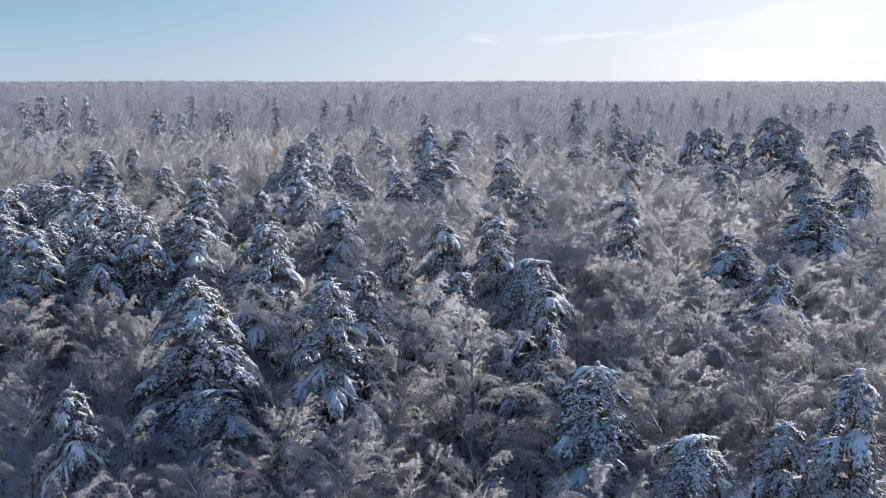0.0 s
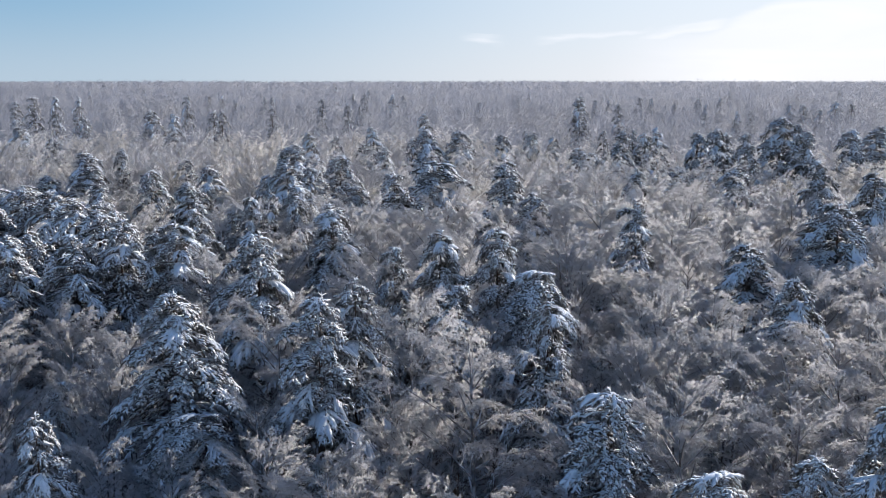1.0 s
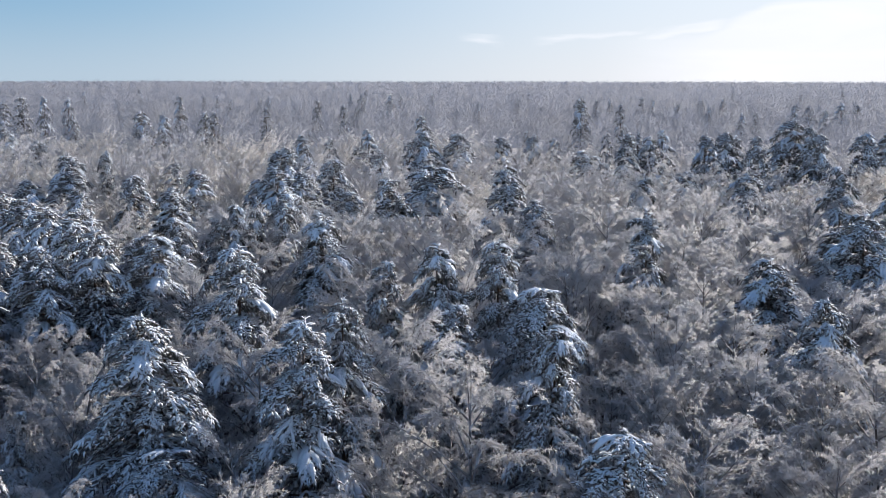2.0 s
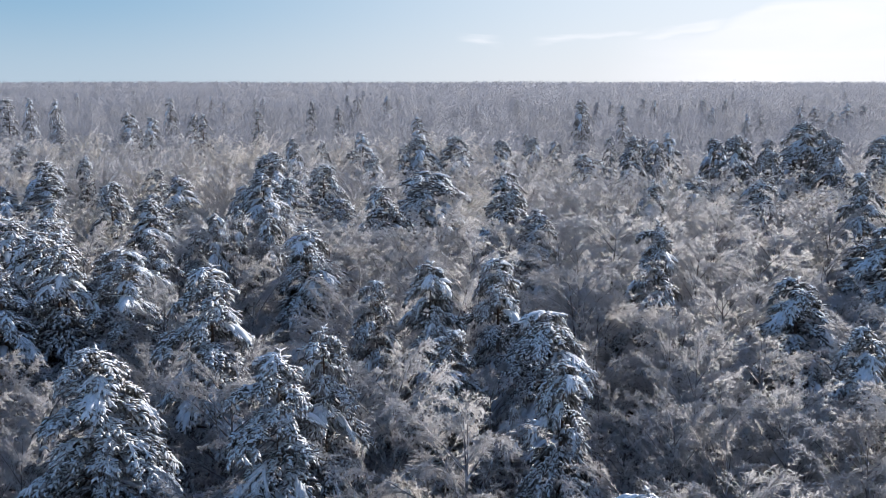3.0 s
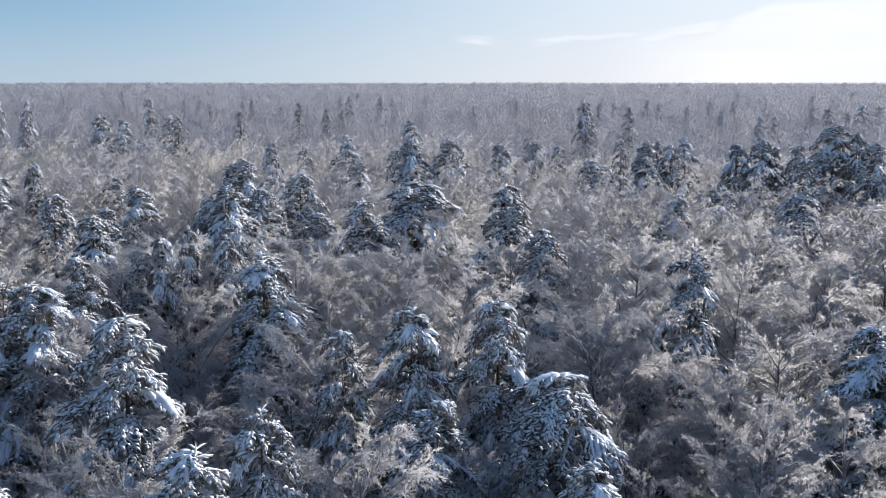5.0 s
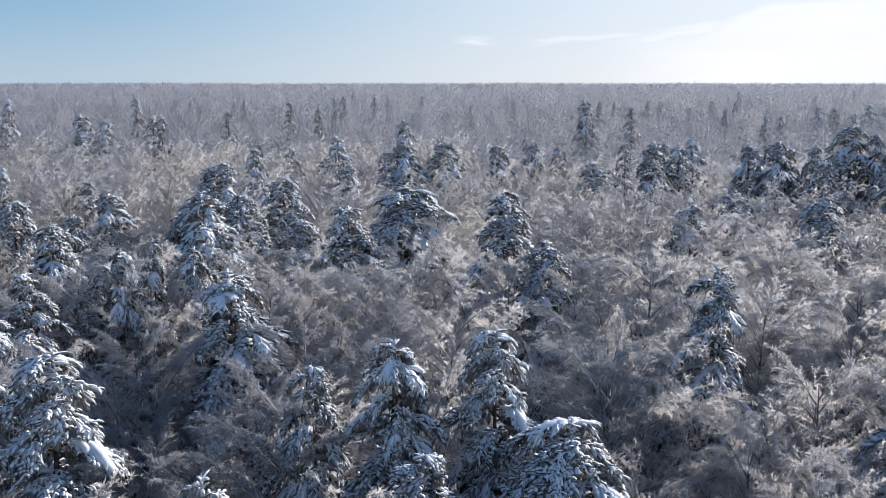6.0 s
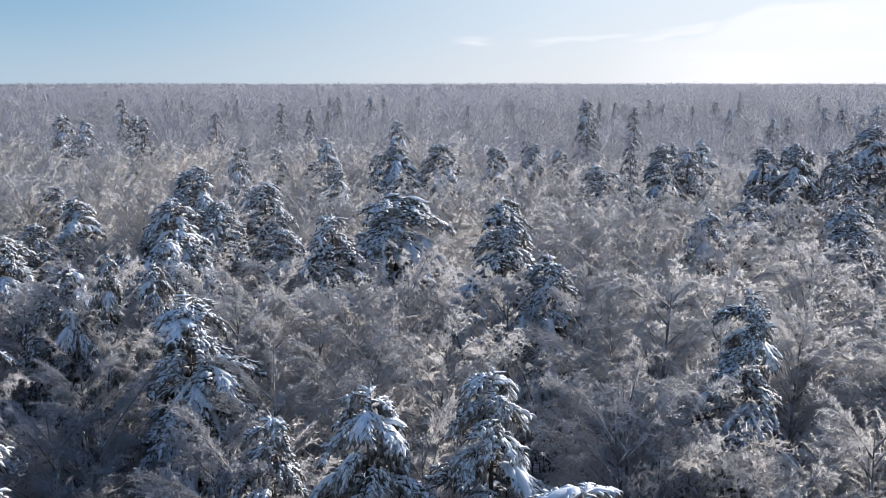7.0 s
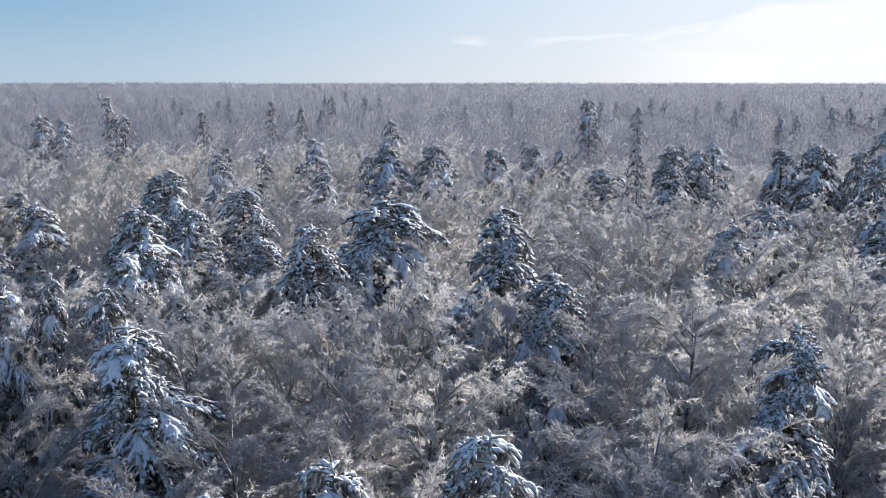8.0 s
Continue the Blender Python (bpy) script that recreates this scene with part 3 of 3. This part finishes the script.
def pine_kind(seed, slim, detail):
    """One shape of conifer, 17 m high and 3 m in radius, ready to be scaled: trunk and boughs."""
    n, dense, fat = {0: (40, 1.5, 1.0), 1: (46, 1.15, 1.4), 2: (34, 0.7, 1.9)}[detail]
    trunk, boughs = grow_pine(17.0, 3.0, 0.2 if slim else 0.3, n, dense, fat, seed, 1.0 if seed % 10 == 4 else 0.0)
    stem = trunk.mesh("pine_trunk", PINE_BARK)
    if detail:
        boughs = [merged(boughs)]
    return stem, [(w.mesh("bough", PINE_BARK), g.mesh("needles", NEEDLES), s.mesh("snow_load", SNOW, True)) for w, g, s in boughs]


# conifers with a low, rounded, heavily laden crown
ROUNDED = {(6.8, 73.0), (20.8, 168.9), (-13.0, 59.7), (12.0, 44.6), (-1.6, 123.0)}
KINDS = {d: [pine_kind(100 + 10 * d + k, k % 2, d) for k in range(c)] for d, c in ((0, 6), (1, 6), (2, 6))}


def plant_pine(x, y, top, radius, detail, k):
    if (x, y) in ROUNDED:
        k = -1
    z = ground_height(x, y)
    stem, boughs = KINDS[detail][(0, 1, 2, 3, 5)[k % 5] if k >= 0 else 4]
    root = thing("pine_tree", PINE_LABEL, "tree", "conifers of the forest", [("trunk", stem)])
    for w, g, s in boughs:
        bough = new("bough" if len(boughs) > 1 else "branchwork", w)
        bough.parent = root
        for name, me, label in (("needles", g, "dark green pine needles"), ("snow", s, "thick white snow load")):
            ob = new(name, me)
            ob.parent = bough
            tagged(ob, label, kind="stuff")
        if len(boughs) == 1:
            tagged(bough, kind="stuff")
    h, w = (top - z) / 16.7, radius * WIDEN[detail] / 3.0
    root.matrix_world = Matrix.LocRotScale((x, y, z), Euler((0, 0, (k * 2.399) % 6.28)), (w, w, h))


k = 0
for row, detail in ((PINES_FRONT, 0), (PINES_NEAR, 0), (PINES_THICKET, 1), (PINES_MIDDLE, 1), (PINES_BETWEEN, 1), (PINES_FAR, 2), (PINES_FARTHEST, 2), (PINES_REMOTE, 2)):
    for x, y, top, radius in row:
        plant_pine(x, y, top, radius, detail, k)
        k += 1
PINES = PINES_FRONT + PINES_NEAR + PINES_THICKET + PINES_MIDDLE + PINES_BETWEEN + PINES_FAR + PINES_FARTHEST + PINES_REMOTE


# ---- frosted broadleaf trees ----
def spots(y0, y1, cell, clear, seed):
    """Uneven places for trees between two distances, inside a widening strip, clear of the conifers."""
    r = random.Random(seed)
    near = [p for p in PINES if y0 - 8 < p[1] < y1 + 8]
    y = y0
    while y < y1:
        half = 0.46 * max(y, 20.0) + 14
        n = int(2 * half / cell)
        for i in range(n):
            px, py = -half + (i + r.random()) * cell, y + r.random() * cell
            if all((px - p[0]) ** 2 + (py - p[1]) ** 2 > (clear * p[3]) ** 2 for p in near):
                yield px, py, r
        y += cell


BIRCH, BIRCH_PARTED = [], []
for j in range(8):
    stem, limbs = grow_birch(14.0, (2.7, 3.2, 2.9, 3.3)[j % 4], 0.2, 24, 17, 22, 300 + j, 1.15, 1 + (j % 3 == 2))
    bole = stem.mesh("birch_trunk", BIRCH_BARK)
    if j < 4:
        BIRCH_PARTED.append((bole, [(a.mesh("birch_limb", FROSTED_LIMB), b.mesh("birch_twigs", TWIG_FROST, True, 8.5)) for a, b in limbs]))
    wood_soup, twig_soup = merged(limbs)
    BIRCH.append((bole, [(wood_soup.mesh("birch_branchwork", FROSTED_LIMB), twig_soup.mesh("birch_crown", TWIG_FROST, True, 8.5))]))

BIRCH_BEHIND = []
for j in range(6):
    stem, limbs = grow_birch(14.0, (2.7, 3.2, 2.9)[j % 3], 0.22, 18, 7, 8, 340 + j, 1.8, 1 + (j % 3 == 2))
    wood_soup, twig_soup = merged(limbs)
    BIRCH_BEHIND.append((stem.mesh("birch_trunk", BIRCH_BARK), [(wood_soup.mesh("birch_branchwork", FROSTED_LIMB), twig_soup.mesh("birch_crown", TWIG_FROST, True, 8.5))]))


def plant_birch(x, y, z, w, h, turn, kind):
    bole, limbs = kind
    root = thing("birch_tree", "bare birch tree thickly covered in white hoar frost", "tree", "frosted birches of the forest", [("trunk", bole)])
    for a, b in limbs:
        limb = new("bough" if len(limbs) > 1 else "branchwork", a)
        limb.parent = root
        crown = new("spray" if len(limbs) > 1 else "crown", b)
        crown.parent = limb
        tagged(crown, "fine twigs white with hoar frost", kind="stuff")
        if len(limbs) == 1:
            tagged(limb, kind="stuff")
    root.matrix_world = Matrix.LocRotScale((x, y, z), Euler((0, 0, turn)), (w, w, h))


# birches that stand out: x, y, height of the tip
BIRCHES = [
    (12, 51.6, 18), (2, 55.6, 19), (-2.8, 58.1, 16.3), (15.9, 60.9, 18), (20.4, 61, 17.1), (26.1, 65.1, 18.1),
    (-9.6, 65.2, 18.6), (-1.9, 65.2, 19), (17.8, 65.3, 17.2), (17.2, 67.9, 19), (-10.8, 68.8, 16.9), (15, 70.8, 18.2),
    (14.1, 76, 19.2), (9.8, 80.3, 21), (-6.6, 83.6, 18.3), (-0.7, 93.2, 19.9), (-8.4, 94.1, 20.2),
    (1.3, 90, 20.4), (2.6, 86.8, 19.2), (-2.4, 88.6, 18.6), (12.8, 94.5, 22.9), (-16.5, 97, 21.3), (-7, 97.6, 21.2),
    (-0.1, 100.7, 21.9), (22.4, 101.5, 22.5), (-2, 96.3, 21), (-4.8, 95, 20.3), (-9.6, 97, 20.5), (10.4, 86.8, 19.5),
    (13.1, 91.5, 20), (11.5, 96.4, 21), (15.9, 94.1, 21.5), (18.8, 92.2, 21), (-18.7, 103.9, 20.5), (-13.3, 88.2, 18.5),
    (-5, 89.4, 19), (6, 101.8, 21.5), (17.6, 119.7, 22.5), (20.6, 114, 22), (10.1, 83.4, 20.5), (18, 79.4, 20),
    (23, 80.1, 20.5), (-3.2, 68, 18.5), (-5.1, 78, 19), (3.3, 70.5, 17.5), (19.1, 57.4, 17.8), (25.2, 60.1, 18.5),
    (0.6, 62.9, 15.8), (-4.3, 48.3, 15.5), (-17.2, 55.9, 13.5), (-24.6, 70.6, 16), (-20, 63.2, 15.5), (-25.4, 62.3, 15),
    (-12, 50.3, 13), (-9, 57, 16), (-23.5, 55.9, 13.5),
    (11.4, 62.2, 17.6), (14, 63.8, 18), (12.4, 58.6, 17.2), (13.2, 67.4, 18.4), (17.4, 63.4, 18),
    (-18.4, 48.2, 12.6), (-14.6, 46.2, 12.2), (-10.2, 46.6, 12.8), (-21.4, 51.6, 12.4), (-6.6, 45, 13.2), (-2, 46.4, 13.6),
    (-13.6, 53.8, 13), (-19.8, 57.6, 13.4), (2.4, 47.8, 14.2), (6.2, 46.2, 14.4), (-8.4, 52.2, 14.6), (-16.4, 51, 12.4),
]


def taller(x):
    """The birches grow higher on one side of the wood, beyond the near rows."""
    return 2.8 * max(0.0, min(1.0, (x - 2) / 18))


def near_height(x, y, a):
    """Height of a birch of the near rows: lower in the shaded corner by the first conifers, higher farther on."""
    far = max(0.0, min(1.0, (y - 60) / 30))
    corner = max(0.0, min(1.0, (4 - x) / 14)) * max(0.0, min(1.0, (72 - y) / 14))
    return (12.0 + 2.6 * far + 2.4 * max(0.0, min(1.0, (x - 7) / 5)) * max(0.0, min(1.0, (y - 50) / 8)) * (1 - 0.5 * far)) * (0.88 + 0.26 * a) * (1 - 0.24 * corner)


near_spots = []
for x, y, top in BIRCHES:
    near_spots.append((x, y, (top - ground_height(x, y) - 11.5) / 5.0, 0.5 + 0.4 * math.sin(7 * x)))
for x, y, r in spots(38, 104, 4.6, 0.85, 5):
    glade = 3.5 < x < 9.5 and 82 < y < 101  # a dark gap below two tall conifers
    if not glade and all((x - b[0]) ** 2 + (y - b[1]) ** 2 > 7.0 for b in BIRCHES):
        near_spots.append((x, y, r.random(), r.random()))
for x, y, r in spots(-26, 37, 5.6, 0.8, 6):
    near_spots.append((x, y, 0.7 * r.random(), r.random()))
for i, (x, y, a, b) in enumerate(near_spots):
    h = near_height(x, y, a) if i >= len(BIRCHES) else 12.3 + 5.0 * a
    w = (0.78 + 0.5 * b) * h / 14
    plant_birch(x, y, ground_height(x, y), w, h / 14, 6.28 * b, BIRCH_PARTED[i % 4] if i < len(BIRCHES) and y < 63 else BIRCH[i % 8] if y > 38 else BIRCH_BEHIND[i % 6])


def wood(name, label, kinds, places, mat):
    """Many trees joined into one mesh; kinds are arrays of corners and triangles."""
    vs, fs, ns, base = [], [], [], 0
    soft = [fuzz(v, 8.5) for v, f in kinds]
    for i, (x, y, h, w, a) in enumerate(places):
        v, f = kinds[i % len(kinds)]
        o = soft[i % len(kinds)]
        c, s = math.cos(a) * w, math.sin(a) * w
        p = np.empty_like(v)
        p[:, 0] = v[:, 0] * c - v[:, 1] * s + x
        p[:, 1] = v[:, 0] * s + v[:, 1] * c + y
        p[:, 2] = v[:, 2] * h + ground_height(x, y)
        vs.append(p)
        fs.append(f + base)
        c, s = math.cos(a), math.sin(a)
        ns.append(np.stack((o[:, 0] * c - o[:, 1] * s, o[:, 0] * s + o[:, 1] * c, o[:, 2]), axis=1))
        base += len(v)
    me = mesh_of(name, np.concatenate(vs), np.concatenate(fs), mat, True, np.concatenate(ns))
    return tagged(new(name, me), label, "trees", kind="stuff")


def joined(soups):
    vs, fs, base = [], [], 0
    for s in soups:
        v, f = s.arrays()
        vs.append(v)
        fs.append(f + base)
        base += len(v)
    return np.concatenate(vs), np.concatenate(fs)


def birch_wood(name, y0, y1, cell, clear, seed, shape, low, high, mat, n=5, label="dense wood of bare trees white with hoar frost"):
    kinds = []
    for j in range(n):
        stem, limbs = grow_birch(14.0, 2.9, 0.3, *shape[:3], seed + j, shape[3])
        kinds.append(joined([stem, *merged(limbs)]))
    places = []
    for x, y, r in spots(y0, y1, cell, clear, seed):
        h = (r.uniform(low, high) + (taller(x) if y < 136 else 2.0 - 0.7 * taller(x))) / 14
        places.append((x, y, h, h * r.uniform(0.85, 1.3), r.uniform(0, 6.28)))
    wood(name, label, kinds, places, mat)


def grow_far(height, radius, sprays, size, wide, seed):
    """The crown of a distant bare tree: many small rimed sprays in uneven tufts, on a stem."""
    g = np.random.default_rng(seed)
    s = Soup()
    s.tube([Vector((0, 0, 0)), Vector((0, 0, height * 0.8))], [0.12, 0.02], 3)
    n = 9
    angle, far, high = np.arange(n) * 2.4 + g.uniform(0, 1, n), np.sqrt((np.arange(n) + 0.3) / n), g.uniform(0.5, 0.88, n)
    mid = np.stack((np.cos(angle) * far * radius * 0.7, np.sin(angle) * far * radius * 0.7, height * (high - 0.16 * far ** 2)), axis=1)
    i = np.arange(sprays) % n
    d = unit(g.normal(size=(sprays, 3)) + (0, 0, 0.3))
    p = mid[i] + d * np.array((0.5, 0.5, 0.62)) * radius * g.uniform(0.3, 0.9, sprays)[:, None]
    way = unit(d * 0.8 + np.stack((g.uniform(-0.6, 0.6, sprays), g.uniform(-0.6, 0.6, sprays), g.uniform(-0.3, 1.2, sprays)), axis=1))
    s.blades(p, p + way * (size * g.uniform(0.7, 1.4, sprays))[:, None], wide * g.uniform(0.7, 1.3, sprays), unit(np.cross(way, g.normal(size=(sprays, 3)))))
    return s.arrays()


def far_wood(y0, y1, cell, seed, sprays, size, wide, low, high, radius=2.9, n=8):
    kinds = [grow_far(14.0, radius, sprays, size, wide, seed + j) for j in range(n)]
    places = []
    for x, y, r in spots(y0, y1, cell, 0.5, seed):
        h = r.uniform(low, high) / 14
        places.append((x, y, h, h * r.uniform(0.85, 1.3), r.uniform(0, 6.28)))
    # the far trees carry their haze in the base colour
    wood("distant_wood", "far wood of bare frosted trees reaching the horizon", kinds, places, TWIG_FROST_HAZED)


birch_wood("frosted_wood", 104, 138, 4.2, 0.95, 700, (18, 7, 10, 1.8), 13.0, 16.0, TWIG_FROST)
birch_wood("frosted_wood", 138, 200, 4.2, 0.9, 710, (14, 6, 9, 2.2), 12.5, 15.5, TWIG_FROST)
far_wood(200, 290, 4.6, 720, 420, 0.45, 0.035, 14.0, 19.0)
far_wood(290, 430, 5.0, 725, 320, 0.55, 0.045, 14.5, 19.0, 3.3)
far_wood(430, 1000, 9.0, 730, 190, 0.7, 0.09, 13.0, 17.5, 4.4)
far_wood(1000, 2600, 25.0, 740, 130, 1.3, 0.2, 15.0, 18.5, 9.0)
for side, seed in ((1, 750), (-1, 770)):
    kinds = [joined([stem, *merged(limbs)]) for stem, limbs in (grow_birch(14.0, 3.3, 0.22, 12, 4, 2, seed + j, 3.5) for j in range(4))]
    r = random.Random(seed)
    places = []
    for y in range(-28, 170, 6):
        for q in range(13 if side > 0 else 4):
            x, yy = side * (0.46 * max(y, 20.0) + 15 + 6 * q + r.uniform(0, 5)), y + r.uniform(0, 6)
            h = r.uniform(11.5, 16.5) / 14
            places.append((x, yy, h, h * r.uniform(0.9, 1.3), r.uniform(0, 6.28)))
    wood("frosted_wood", "dense wood of bare trees white with hoar frost", kinds, places, TWIG_FROST)
birch_wood("undergrowth", 40, 140, 4.2, 0.3, 760, (6, 3, 5, 1.5), 4, 8, TWIG_BARE, 5, "undergrowth of brown bare young trees with little frost")


# ---- young birches bowed over by the frost ----
def grow_bowed(height, span, n_twigs, seed):
    """A thin stem bent into an arch, with curtains of frosted twigs. Returns soups for stem and twigs."""
    random.seed(seed)
    g = np.random.default_rng(seed)
    stem, fine = Soup(), Soup()

    def along(q):
        a = q * 2.2
        return Vector((span * (1 - math.cos(a)) * 0.55, 0.12 * span * math.sin(3 * q), height * math.sin(min(a, 1.62 + 0.35 * (a - 1.62) if a > 1.62 else a)) - (max(0.0, a - 1.57) ** 2) * height * 0.42))

    qs = [k / 11 for k in range(12)]
    stem.tube([along(q) for q in qs], [0.075 * (1 - 0.85 * q) for q in qs], 5)
    p = np.array([along(0.42 + 0.58 * (k + rnd(0, 1)) / n_twigs) for k in range(n_twigs)])
    d = unit(np.stack((g.uniform(-0.5, 0.8, n_twigs), g.uniform(-1, 1, n_twigs), g.uniform(-0.3, 0.6, n_twigs)), axis=1))
    ln = g.uniform(0.5, 1.4, n_twigs)[:, None]
    m = p + d * ln * 0.45
    e = p + d * ln * 0.7 - ZED * ln * g.uniform(0.5, 1.0, n_twigs)[:, None]
    fine.strands(np.stack((p, m, e), axis=1), np.full((n_twigs, 2), 0.022), 3)
    i = np.repeat(np.arange(n_twigs), 22)
    t = g.uniform(0, 1, len(i))[:, None]
    at = np.where(t < 0.5, p[i] + (m - p)[i] * t * 2, m[i] + (e - m)[i] * (t * 2 - 1))
    way = unit(np.stack((g.uniform(-0.6, 0.6, len(i)), g.uniform(-0.6, 0.6, len(i)), g.uniform(-1.4, 0.2, len(i))), axis=1))
    fine.blades(at, at + way * g.uniform(0.15, 0.36, len(i))[:, None], g.uniform(0.011, 0.02, len(i)), unit(np.cross(way, g.normal(size=way.shape))))
    return stem, fine


BOWED = []
for j in range(3):
    stem, fine = grow_bowed(12.0, 4.2, 60, 900 + j)
    BOWED.append((stem.mesh("bowed_trunk", BIRCH_BARK), fine.mesh("bowed_crown", TWIG_FROST, True, 6.0)))
for i, (x, y, top, turn) in enumerate(((-5.6, 96.2, 19.6, 0.2), (-8.8, 94.6, 19.4, 0.4), (8.0, 91.6, 18.4, 2.6), (-3.4, 57.4, 15.6, 0.1),
                                       (4.6, 98.0, 20.2, 3.0), (22.6, 77.2, 17.6, 2.9), (-24.0, 60.5, 15.0, 0.3), (-20.5, 66.0, 16.5, 0.5))):
    z = ground_height(x, y)
    root = thing("bowed_birch", "slender birch bowed into an arch under white frost", "tree", "bowed birches", [("trunk", BOWED[i % 3][0])])
    crown = new("crown", BOWED[i % 3][1])
    crown.parent = root
    tagged(crown, "hanging twigs white with hoar frost", kind="stuff")
    h = (top - z) / 12.0
    root.matrix_world = Matrix.LocRotScale((x, y, z), Euler((0, 0, turn)), (h, h, h))
